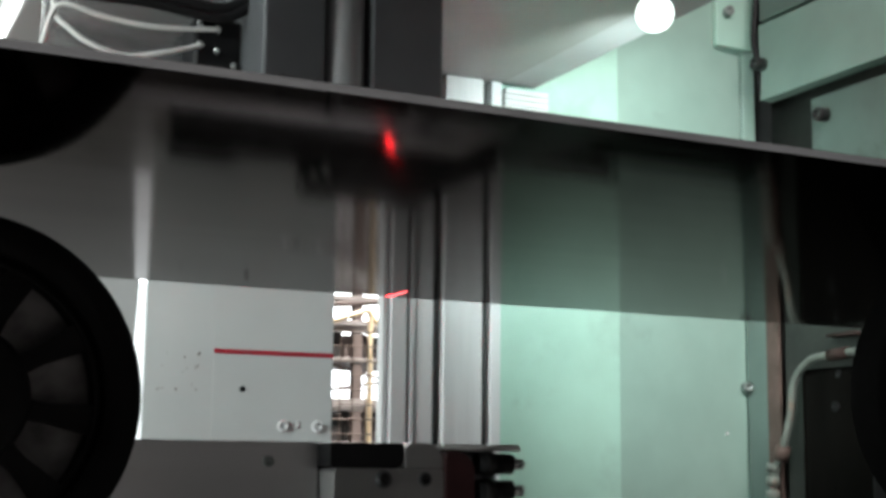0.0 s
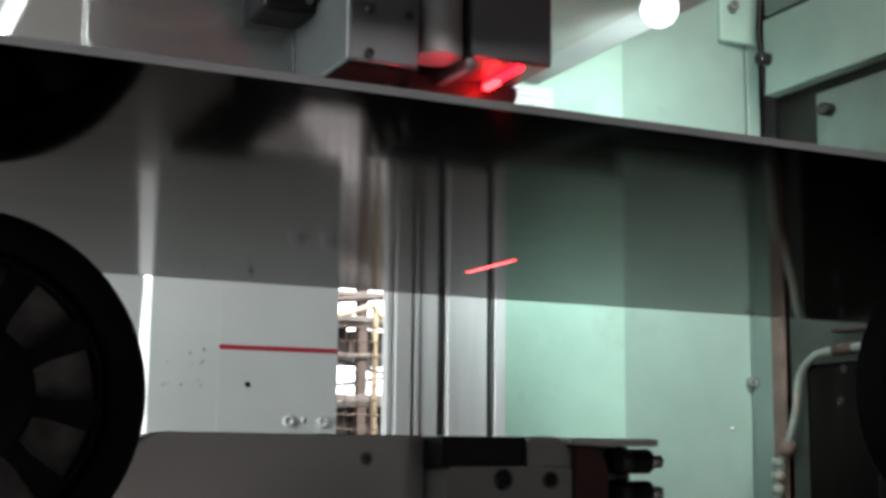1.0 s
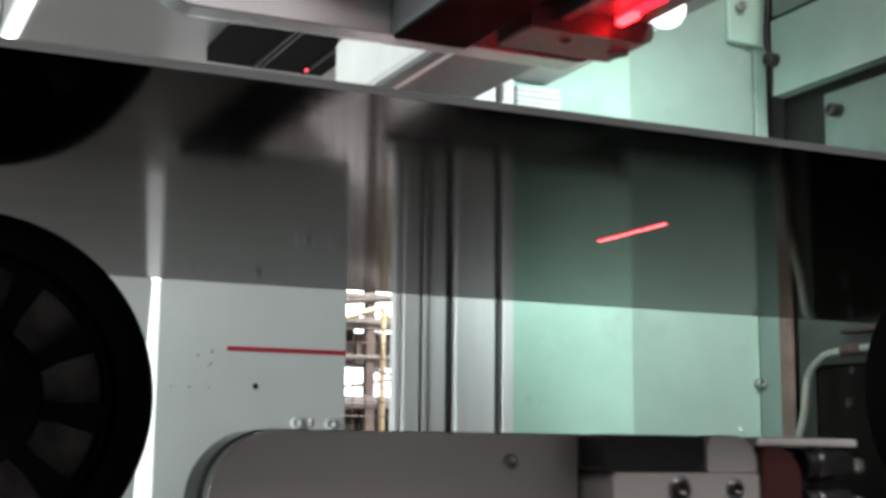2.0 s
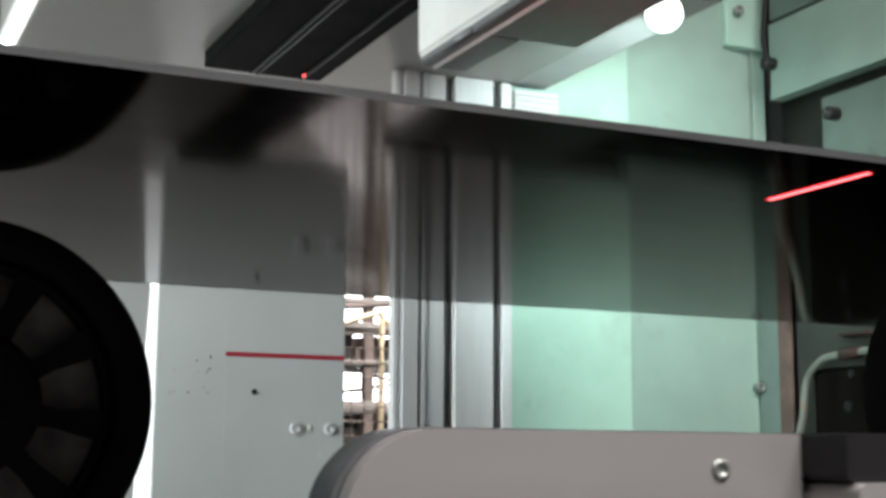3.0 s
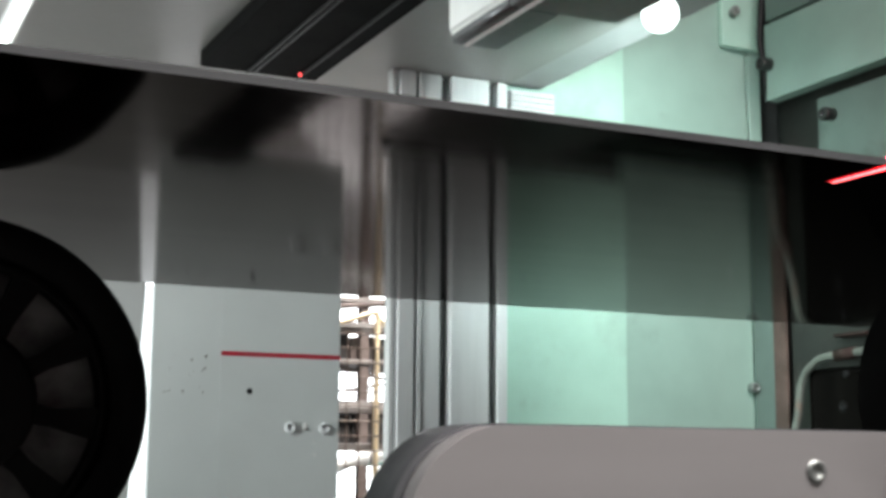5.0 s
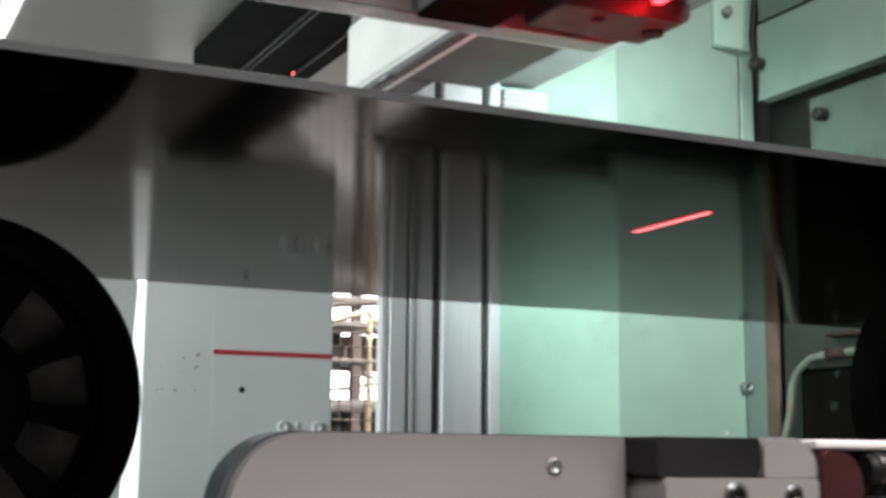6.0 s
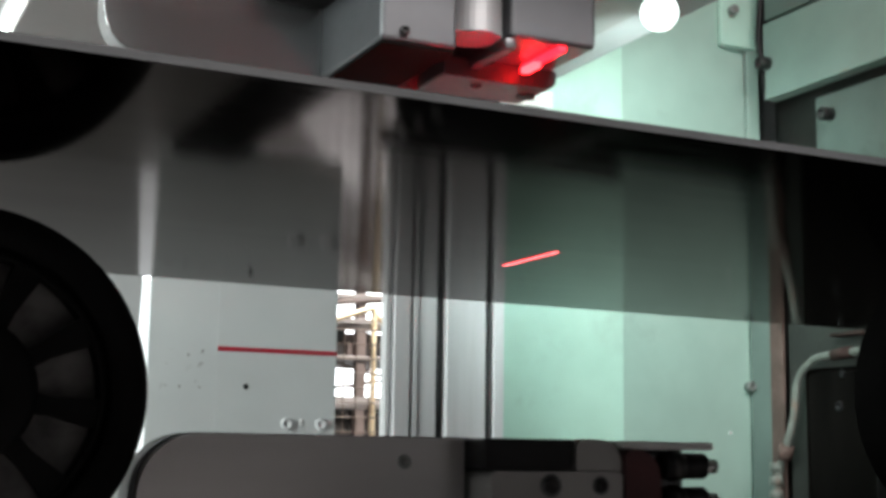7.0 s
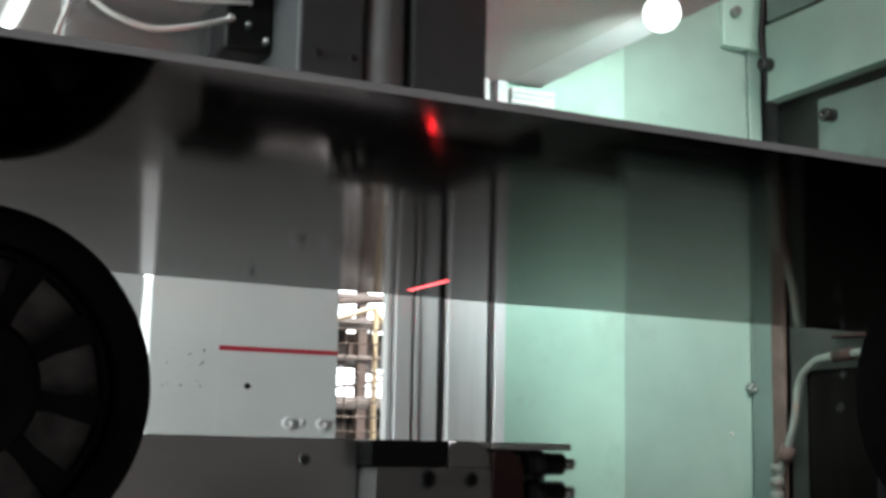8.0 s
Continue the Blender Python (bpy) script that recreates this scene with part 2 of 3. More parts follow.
def screw(bm, at, way, r=0.008, long=0.012, socket=True):
    """A cap screw whose head stands out along way, with a hex socket sunk into it."""
    at, way = Vector(at), Vector(way).normalized()
    q = way.to_track_quat("Z", "Y").to_matrix()
    rows = [(r, 0), (r, long - 0.0012), (r - 0.0012, long)]
    inner = [(r * 0.55, long), (r * 0.5, long * 0.45)] if socket else [(r * 0.4, long + 0.001)]
    rings = [[bm.verts.new(at + q @ Vector((a * math.cos(math.tau * k / 12), a * math.sin(math.tau * k / 12), h))) for k in range(12)] for a, h in rows + inner]
    for a, b in zip(rings, rings[1:]):
        for k in range(12):
            bm.faces.new((a[k], a[(k + 1) % 12], b[(k + 1) % 12], b[k]))
    bm.faces.new(rings[-1])
    bm.faces.new(rings[0][::-1])
    return bm


B = bmesh.new

# ---------------------------------------------------------------- hall
structure("floor", box(B(), -5, 7, -5, 10, -0.1, 0.0), CONCRETE, "grey stained concrete hall floor", "floor")
# The sunlit patch of floor, put into a paler slab's colour and outline.
apron = B()
corners = ((1.6, 5.4), (6.9, 5.4), (6.9, 7.8), (3.0, 7.8))
low, top = [apron.verts.new((x, y, 0.001)) for x, y in corners], [apron.verts.new((x, y, 0.012)) for x, y in corners]
apron.faces.new(low), apron.faces.new(top)
for i in range(4):
    apron.faces.new((low[i], low[(i + 1) % 4], top[(i + 1) % 4], top[i]))
structure("sunlit_patch", apron, SUNLIT, "pale slab in place of a sunlit patch of concrete floor", "ground")
structure("ceiling", box(B(), -5, 7, -5, 10, 5.0, 5.1), WALL, "plain pale hall ceiling", "ceiling")
structure("wall_south", box(B(), -5, 7, -5.1, -5.0, 0.0, 5.0), WALL, "plain painted hall wall", "wall")
structure("wall_east", box(B(), 7.0, 7.1, -5, 10, 0.0, 5.0), WALL, "plain painted hall wall", "wall")
structure("wall_west", box(B(), -5.1, -5.0, -5, 10, 0.0, 5.0), WALL, "plain painted hall wall", "wall")
structure("wall_north", box(B(), -5, 7, 10.0, 10.1, 0.0, 0.8), WALL, "low painted sill wall under the glazing", "wall")
structure("wall_glazing_frame", box(B(), -5, 1.2, 9.98, 10.08, 0.8, 5.0), WALL, "plain hall wall beside the glazing", "wall")
structure("backdrop", box(B(), 1.2, 7, 10.02, 10.04, 0.8, 5.0), DAY, "overexposed daylight outside the hall", "daylight")


# ---------------------------------------------------------------- the strip
def make_strip():
    bm = B()
    uv = bm.loops.layers.uv.new("UVMap")
    nx, ny = 90, 16
    x0, x1, y0, y1, thick = -1.6, 3.0, 0.686, 1.545, 0.0045
    top, low = {}, {}
    for i in range(nx + 1):
        for j in range(ny + 1):
            x, y = x0 + (x1 - x0) * i / nx, y0 + (y1 - y0) * j / ny
            low[i, j] = bm.verts.new((x, y, PASS))
            top[i, j] = bm.verts.new((x, y, PASS + thick))
    for i in range(nx):
        for j in range(ny):
            bm.faces.new((low[i, j], low[i, j + 1], low[i + 1, j + 1], low[i + 1, j]))
            bm.faces.new((top[i, j], top[i + 1, j], top[i + 1, j + 1], top[i, j + 1]))
    for f in bm.faces:
        for lp in f.loops:
            lp[uv].uv = (lp.vert.co.x * 0.2 + 0.5, lp.vert.co.y * 0.2)
    ob = part("steel_strip", bm, STEEL)
    for f in ob.data.polygons:
        f.use_smooth = True
    part("near_edge", box(B(), x0, x1, y0 - 0.001, y0 - 0.0002, PASS - 0.0002, PASS + thick + 0.0002), EDGE, ob, "bright sheared edge")
    part("far_edge", box(B(), x0, x1, y1 + 0.0002, y1 + 0.001, PASS - 0.0002, PASS + thick + 0.0002), EDGE, ob, "bright sheared edge")
    return tagged(ob, "wide dark rolled steel strip running through the gauge", "steel strip")


strip = make_strip()


# ---------------------------------------------------------------- guide wheels
def make_wheel(x, y, z, r):
    w = thing("guide_wheel", (x, y, z - r), "black spoked guide wheel with a rubber tyre under the strip", "wheel", "guide wheels")
    def ring(bm, r0, r1, y0, y1, n=72):
        prof = ((r0, y0), (r1 - 0.006, y0), (r1, y0 + 0.006), (r1, y1 - 0.006), (r1 - 0.006, y1), (r0, y1))
        rings = [[bm.verts.new((x + a * math.cos(math.tau * k / n), b, z + a * math.sin(math.tau * k / n))) for k in range(n)] for a, b in prof]
        for a, b in zip(rings, rings[1:] + rings[:1]):
            for k in range(n):
                bm.faces.new((a[k], a[(k + 1) % n], b[(k + 1) % n], b[k]))
        return bm
    part("tyre", ring(B(), r * 0.80, r, y, y + 0.05), RUBBER, w)
    part("rim", ring(B(), r * 0.74, r * 0.80, y + 0.006, y + 0.044), HUB, w)
    part("hub", ring(B(), 0.012, r * 0.40, y - 0.004, y + 0.054), HUB, w)
    for k in range(10):
        a = radians(-8 + 36 * k)
        d, s = Vector((math.cos(a), 0, math.sin(a))), Vector((-math.sin(a), 0, math.cos(a)))
        bm = B()
        c = Vector((x, 0, z))
        lo, hi = [], []
        for rr, wd in ((r * 0.24, 0.0085), (r * 0.5, 0.0070), (r * 0.76, 0.0120)):
            for e, yy in ((-1, y + 0.008), (1, y + 0.008), (1, y + 0.042), (-1, y + 0.042)):
                lo.append(bm.verts.new(c + d * rr + s * e * wd + Vector((0, yy, 0))))
        for i in (0, 4):
            for e in range(4):
                bm.faces.new((lo[i + e], lo[i + (e + 1) % 4], lo[i + 4 + (e + 1) % 4], lo[i + 4 + e]))
        bm.faces.new(lo[:4]), bm.faces.new(lo[8:])
        part("spoke", bm, HUB, w)
    part("web", ring(B(), r * 0.2, r * 0.77, y + 0.026, y + 0.036), WEB, w)
    part("axle", rod(B(), (x, y - 0.02, z), (x, y + 0.16, z), 0.0115), DARKBOLT, w)
    post = thing("wheel_stand", (x, y + 0.11, 0.0), "black upright stand carrying the guide wheel axle", "stand", "wheel stands")
    part("post", box(B(), x - 0.03, x + 0.03, y + 0.075, y + 0.135, 0.0, z + 0.03, 0.004), BLACK, post)
    part("foot_plate", box(B(), x - 0.06, x + 0.06, y + 0.045, y + 0.165, 0.0, 0.012, 0.003), BLACK, post)
    return w


wheel = make_wheel(0.103, 1.05, 1.340, 0.139)
make_wheel(1.128, 1.05, 1.370, 0.139)


# ---------------------------------------------------------------- gauge frame
KF = 1.2037
BEDTOP = 1.205         # top of the lower bed


def make_frame():
    f = thing("gauge_frame", (0.64, 1.7, 0.0), "grey enamelled gauge frame with upper beam and lower bed", "machine frame")
    # The unseen front length, from y 0.95, is added to shade the scanner heads.
    part("upper_beam", box(B(), 0.247, 1.041, 0.95, 2.42, 1.928, 2.10, 0.004), GREY, f, "grey enamelled beam")
    part("edge_flange", box(B(), 1.046, 1.114, 0.95, 1.985, 1.934, 1.95, 0.003), FLANGE, f, "pale grey flange")
    part("lower_bed", box(B(), 0.247, 0.635, 0.60, 2.52, 1.10, BEDTOP, 0.004), GREY, f, "grey enamelled bed")
    part("lower_beam", box(B(), 0.820, 1.094, 0.60, 2.0, 1.165, BEDTOP, 0.004), BED, f, "dark painted beam")
    part("cross_beam", box(B(), 0.6352, 0.8178, 0.60, 0.75, 1.168, BEDTOP - 0.006, 0.004), GREY, f)
    for x, y, top in ((0.29, 0.66, 1.102), (0.29, 2.44, 1.102), (1.04, 0.66, 1.167), (1.04, 1.90, 1.167)):
        part("leg", box(B(), x - 0.035, x + 0.035, y - 0.035, y + 0.035, 0.0, top, 0.004), GREY, f)
    for name, x0, x1, z0, z1, y0, y1 in (("upper_rail", 0.520, 0.710, 1.902, 1.9278, 0.98, 2.004), ("lower_rail", 0.505, 0.605, BEDTOP - 0.002, BEDTOP + 0.025, 0.62, 2.095)):
        rail = part(name, box(B(), x0, x1, y0, y1, z0, z1, 0.003), RAILBLACK, f, "black linear rail cover")
        zz = z0 - 0.003 if name == "upper_rail" else z1 - 0.004
        for xx in ((0.592, 0.602, 0.674) if name == "upper_rail" else (0.53, 0.575)):
            part("rib", box(B(), xx, xx + 0.005, y0, y1 - 0.006, zz, zz + 0.007, 0.001), BLACK, rail)
        if name == "upper_rail":
            part("indicator", rod(B(), (0.673, 1.972, z0 - 0.004), (0.673, 1.972, z0 + 0.001), 0.0019, segs=12), LED, rail, "small red indicator light")
    for z in (1.884, 1.894, 1.904, 1.914):
        part("louvre_slat", box(B(), 1.046, 1.130, 1.965, 1.985, z, z + 0.0085, 0.001), PALE, f, "white louvre slat")
    part("beam_post", box(B(), 0.26, 0.33, 2.425, 2.50, BEDTOP + 0.0005, 2.10, 0.004), BED, f)
    part("beam_post", box(B(), 0.40, 0.47, 2.425, 2.50, BEDTOP + 0.0005, 2.10, 0.004), BED, f)
    return f


make_frame()


def make_column():
    c = thing("profile_column", (0.94, 2.0, 0.0), "aluminium profile column with dark slots", "column")
    z0, z1, y = BEDTOP + 0.0005, 1.9265, 1.95
    for x0, x1, y0 in ((0.684, 0.692, y + 0.004), (0.695, 0.7185, y), (0.7225, 0.7302, y + 0.002), (0.7305, 0.758, y + 0.005), (0.771, 0.829, y), (0.841, 0.857, y)):
        part("profile_face", box(B(), x0 * KF, x1 * KF, y0, y + 0.024, z0, z1, 0.002), ALU, c)
    part("profile_core", box(B(), 0.700 * KF, 0.855 * KF, y + 0.020, y + 0.045, z0 + 0.002, z1 - 0.002), SLOT, c, "dark slot inserts")
    return c


make_column()


# ---------------------------------------------------------------- left panel, at the end of the line of sight
PY = 2.10
def make_panel():
    k = PY / 1.62
    def X(x):
        return x * k
    p = thing("machine_cabinet", (0.64, PY + 0.1, BEDTOP), "light grey powder-coated cabinet with a red tape stripe", "cabinet")
    part("side_face", box(B(), X(0.3755), X(0.4594), PY + 0.0006, PY + 0.012, BEDTOP + 0.0005, 1.62), PANEL, p)
    front = part("front_face", box(B(), X(0.4595), X(0.615), PY, PY + 0.323, BEDTOP + 0.0005, 1.62), PANEL, p)
    zt = 1.3 + (1.4285 - 1.3) * k
    part("tape_stripe", box(B(), X(0.4600), X(0.6148), PY - 0.0015, PY + 0.001, zt - 0.0035, zt + 0.0035), REDTAPE, front, "dark red tape")
    part("hole_plug", rod(B(), (X(0.497), PY - 0.001, 1.3 + 0.083 * k), (X(0.497), PY + 0.002, 1.3 + 0.083 * k), 0.0045), BLACK, front, "black hole")
    for x in (0.551, 0.596):
        part("bolt", screw(B(), (X(x), PY, 1.3 + 0.039 * k), (0, -1, 0), 0.0095, 0.006), ALU, front, "zinc-plated bolt")
    for x, z, d in ((0.5825, 0.021, 0.0022), (0.5835, 0.006, 0.0026), (0.5795, 0.034, 0.0018)):
        part("chip", rod(B(), (X(x), PY - 0.0008, 1.3 + z * k), (X(x), PY + 0.001, 1.3 + z * k), d, segs=9), PALE, front, "small pale paint chip")
    rng = random.Random(4)
    bm = B()
    for i in range(16):
        x, z, r = X(0.3755 + 0.07 * rng.random() ** 0.8), 1.3 + (0.075 + 0.06 * rng.random()) * k, rng.uniform(0.0008, 0.0026)
        rod(bm, (x, PY - 0.0002, z), (x, PY + 0.002, z), r * 0.7, segs=7)
    tagged(part("specks", bm, RUST, p, "small dark rust specks"), kind="stuff")
    part("label", box(B(), X(0.568), X(0.574), PY - 0.0008, PY + 0.001, 1.3 + 0.036 * k, 1.3 + 0.045 * k), PALE, front, "small white label")
    return p


make_panel()
structure("partition", box(B(), -3.0, 0.245, 2.30, 2.33, 0.0, 2.9, 0.002), PARTITION, "pale grey sheet partition behind the line", "partition")
sheet = box(B(), 0.247, 0.509, 2.30, 2.33, BEDTOP + 0.0005, 1.927)
for v in sheet.verts:
    if v.co.x > 0.4:
        v.co.x = 0.500 + 0.044 * (v.co.z - BEDTOP)      # its free edge leans a little
structure("partition_apron", sheet, PARTITION, "pale grey sheet apron under the beam", "partition")
structure("backdrop_slot", box(B(), 0.49, 0.59, 2.345, 2.35, BEDTOP + 0.0005, 1.6), SLOTDAY, "overexposed daylight behind the slot beside the cabinet", "daylight")


# ---------------------------------------------------------------- green machine
def make_green():
    g = thing("green_machine", (1.4, 2.1, 0.0), "mint green painted machine housing with a grimy, darkened side frame", "machine housing")
    part("back_sheet", box(B(), 1.045, 1.293, 2.0, 2.03, BEDTOP + 0.003, 2.6, 0.001), MINT, g)
    bm = B()
    pts = ((1.2931, 2.0005), (1.599, 2.045), (1.599, 2.06), (1.2945, 2.032))
    lo, hi = [bm.verts.new((x, y, 1.17)) for x, y in pts], [bm.verts.new((x, y, 2.6)) for x, y in pts]
    bm.faces.new(lo), bm.faces.new(hi)
    for i in range(4):
        bm.faces.new((lo[i], lo[(i + 1) % 4], hi[(i + 1) % 4], hi[i]))
    sheet = part("turned_sheet", bm, MINT_SHADED, g, "mint green sheet, dimmer light in its colour")
    part("screw", screw(B(), (1.592, 2.04, 1.438), (-0.15, -1, 0), 0.0092, 0.016), DULLBOLT, sheet, "blackened cap screw")
    part("paint_chip", rod(B(), (1.546, 2.0335, 1.352), (1.546, 2.040, 1.352), 0.003, segs=9), PALE, sheet, "small white paint chip")
    part("seam_strip", box(B(), 1.6055, 1.635, 2.045, 2.06, 1.17, 2.6, 0.002), MINT_SHADED, g)
    # Unseen dark sheet, added to keep daylight out of the seam.
    part("seam_blocker", box(B(), 1.05, 1.72, 2.08, 2.10, BEDTOP + 0.003, 2.6), SLOT, g, "dark sheet added to close the seam")
    tab = part("tab_plate", box(B(), 1.530, 1.6195, 2.022, 2.034, 2.083, 2.4, 0.002), MINT, g)
    part("screw", screw(B(), (1.555, 2.022, 2.151), (-0.2, -1, 0), 0.0095, 0.016), DULLBOLT, tab, "blackened cap screw")
    part("corner_post", box(B(), 1.600, 1.6065, 1.951, 1.987, 1.0, 1.64, 0.002), RUST, g, "rusty corner edge")
    part("corner_angle", box(B(), 1.6005, 1.6050, 1.9875, 2.044, 1.0, 1.60, 0.001), MINT_DIM, g, "green corner angle, shade in its colour")
    part("cable", tube(B(), [(1.603, 1.985, 1.97), (1.597, 1.985, 2.04), (1.592, 1.99, 2.09), (1.597, 1.99, 2.15), (1.602, 1.985, 2.25), (1.602, 1.985, 2.5)], 0.0055, 10), BLACK, g, "black cable")
    part("side_frame", box(B(), 1.70, 1.74, 1.585, 2.078, 1.0, 2.6, 0.003), SHADED_GRIME_GREEN, g, "grimy green side frame, recess shade in its colour")
    part("lower_skirt", box(B(), 1.608, 1.6285, 1.585, 1.945, 1.0, 1.59, 0.003), SHADED_GRIME_GREEN, g, "grimy green skirt, shade in its colour")
    up = part("upper_guard", box(B(), 1.598, 1.628, 1.585, 1.985, 1.972, 2.12, 0.002), GUARD, g, "green guard plate, shade and dirt in its colour")
    part("upper_guard", box(B(), 1.602, 1.628, 1.585, 1.985, 2.128, 2.5, 0.002), MINT_DIM, g)
    part("lower_guard", box(B(), 1.604, 1.628, 1.585, 1.85, 1.60, 1.945, 0.002), MINT_DIM, g, "green guard plate, shade and dirt in its colour")
    part("screw", screw(B(), (1.60, 1.972, 2.04), (-1, 0, 0), 0.0125, 0.024), DARKBOLT, up, "blackened cap screw")
    part("screw", screw(B(), (1.604, 1.812, 1.907), (-1, 0, 0), 0.0125, 0.022), DARKBOLT, up, "blackened cap screw")
    part("casting", box(B(), 1.595, 1.607, 1.585, 1.885, 0.95, 1.462, 0.012, 3), SHADED_GRIME, g, "dark grimy casting, shade in its colour")
    part("ledge", box(B(), 1.586, 1.6075, 1.735, 1.81, 1.513, 1.519, 0.001), DARKRUST, g, "rusty ledge")
    part("casting_screw", screw(B(), (1.595, 1.80, 1.395), (-1, 0, 0), 0.009, 0.004), BLACK, g, "blackened cap screw")
    part("casting_screw", screw(B(), (1.595, 1.79, 1.462 - 0.012), (-1, 0, 0), 0.007, 0.004), BLACK, g, "blackened cap screw")
    part("base", box(B(), 1.10, 1.72, 1.94, 2.2, 0.0, 1.168, 0.01), SHADED_GRIME, g, "dark machine base")
    part("side_base", box(B(), 1.58, 1.72, 1.585, 1.938, 0.0, 0.998, 0.01), SHADED_GRIME, g, "dark machine base")
    return g


make_green()


def make_conduit():
    c = thing("conduit_pipe", (1.58, 1.93, 1.0), "bent grey conduit with a ribbed sleeve on the machine side", "pipe")
    pts = [(1.575, 1.955, 1.0), (1.575, 1.945, 1.25), (1.58, 1.925, 1.32), (1.583, 1.905, 1.38), (1.584, 1.893, 1.44), (1.584, 1.86, 1.470), (1.584, 1.81, 1.482), (1.584, 1.60, 1.487)]
    part("pipe", tube(B(), pts, 0.0068, 12), CONDUIT, c)
    for i in range(12):
        z = 1.02 + i * 0.024
        part("sleeve_rib", rod(B(), (1.575, 1.956 - 0.04 * (z - 1.0), z), (1.575, 1.956 - 0.04 * (z - 1.0), z + 0.016), 0.0125, 0.0115, 14), CONDUIT, c)
    part("coupling", rod(B(), (1.579, 1.930, 1.305), (1.581, 1.921, 1.33), 0.0135, segs=12), RUST, c, "rusty coupling")
    part("fitting", rod(B(), (1.584, 1.80, 1.4815), (1.584, 1.755, 1.4845), 0.0098, segs=12), DARKRUST, c, "rusty fitting")
    return c


make_conduit()


# ---------------------------------------------------------------- lamps
def make_lamp():
    l = thing("work_lamp", (0.990, 1.44, 1.861), "round work lamp glowing white above the strip", "lamp")
    bm = B()
    bmesh.ops.create_uvsphere(bm, u_segments=24, v_segments=14, radius=0.025, matrix=Matrix.Translation((0.990, 1.44, 1.886)))
    part("bulb", bm, LAMP, l, "glowing white lens")
    part("holder", rod(B(), (0.990, 1.44, 1.906), (0.990, 1.44, 1.9285), 0.014, 0.018, 20), ALU, l)
    return l


make_lamp()


def make_tube_light():
    l = thing("tube_light", (0.237, 1.7, 1.93), "slim white tube light along the beam edge", "lamp")
    part("tube", rod(B(), (0.237, 1.0, 1.928), (0.237, 2.40, 1.928), 0.005, segs=14), TUBE, l, "glowing white tube")
    part("holder", box(B(), 0.226, 0.246, 1.0, 2.40, 1.934, 1.948, 0.002), ALU, l)
    return l


make_tube_light()


# ---------------------------------------------------------------- beyond the gap
def make_fence():
    y = 3.2
    f = thing("guard_fence", (1.3, y, 0.0), "orange-posted guard fence with brown wire mesh", "fence")
    bm = tube(B(), [(1.316, y, 0.0), (1.316, y, 0.8), (1.316, y, 1.60), (1.316, y, 1.66), (1.306, y, 1.673), (1.29, y, 1.668), (1.22, y, 1.645), (1.0, y, 1.57)], 0.0075, 10)
    part("post", bm, ORANGE, f, "pale orange tube post")
    part("brace", tube(B(), [(1.312, y, 1.668), (1.335, y, 1.645), (1.42, y, 1.55)], 0.007, 8, 3), ORANGE, f)
    for i in range(16):
        x = 1.02 + i * 0.034
        part("wire", rod(B(), (x, y - 0.03, 0.3), (x, y - 0.03, 1.62), 0.0018, segs=6), WIRE, f)
    for i in range(22):
        z = 1.615 - i * 0.0365
        part("wire", rod(B(), (0.9, y - 0.033, z), (1.6, y - 0.033, z), 0.0018, segs=6), WIRE, f)
    for z, h in ((1.627, 0.009), (1.425, 0.007), (1.332, 0.010)):
        part("rail", box(B(), 0.9, 1.6, y + 0.01, y + 0.04, z - h, z + h, 0.002), RACKPALE, f)
    return f


make_fence()


def make_rack():
    y = 4.3
    r = thing("storage_rack", (1.7, y, 0.0), "brown steel storage rack stacked with dark crates", "rack")
    for x in (1.30, 1.725, 2.2):
        part("upright", box(B(), x - 0.016, x + 0.016, y, y + 0.04, 0.0, 2.05, 0.003), RACK, r)
    for z0, z1 in ((1.735, 1.766), (1.622, 1.638), (1.47, 1.50), (1.33, 1.352), (1.832, 1.85)):
        part("beam", box(B(), 1.2, 2.3, y - 0.01, y + 0.03, z0, z1, 0.003), RACKPALE, r)
    for z in (1.63, 1.345):
        part("shelf", box(B(), 1.2, 2.3, y + 0.032, y + 0.45, z - 0.008, z + 0.008, 0.002), RACK, r)
    rng = random.Random(8)
    for z, h0 in ((1.639, 0.085), (1.354, 0.11)):
        x = 1.25
        while x < 2.2:
            w = rng.uniform(0.04, 0.09)
            h = h0 * rng.uniform(0.9, 1.08)
            part("crate", box(B(), x, x + w - 0.006, y + 0.05, y + 0.4, z, z + h, 0.004), CRATE if rng.random() < 0.7 else RACK, r)
            x += w
    part("brace", rod(B(), (1.45, y + 0.02, 1.66), (1.95, y + 0.02, 1.54), 0.006, segs=8), RACK, r)
    part("brace", rod(B(), (1.45, y + 0.03, 1.50), (1.95, y + 0.03, 1.58), 0.006, segs=8), RACK, r)
    part("roof_brace", rod(B(), (1.45, y, 1.80), (1.95, y, 1.85), 0.012, segs=8), RACK, r)
    return r


make_rack()


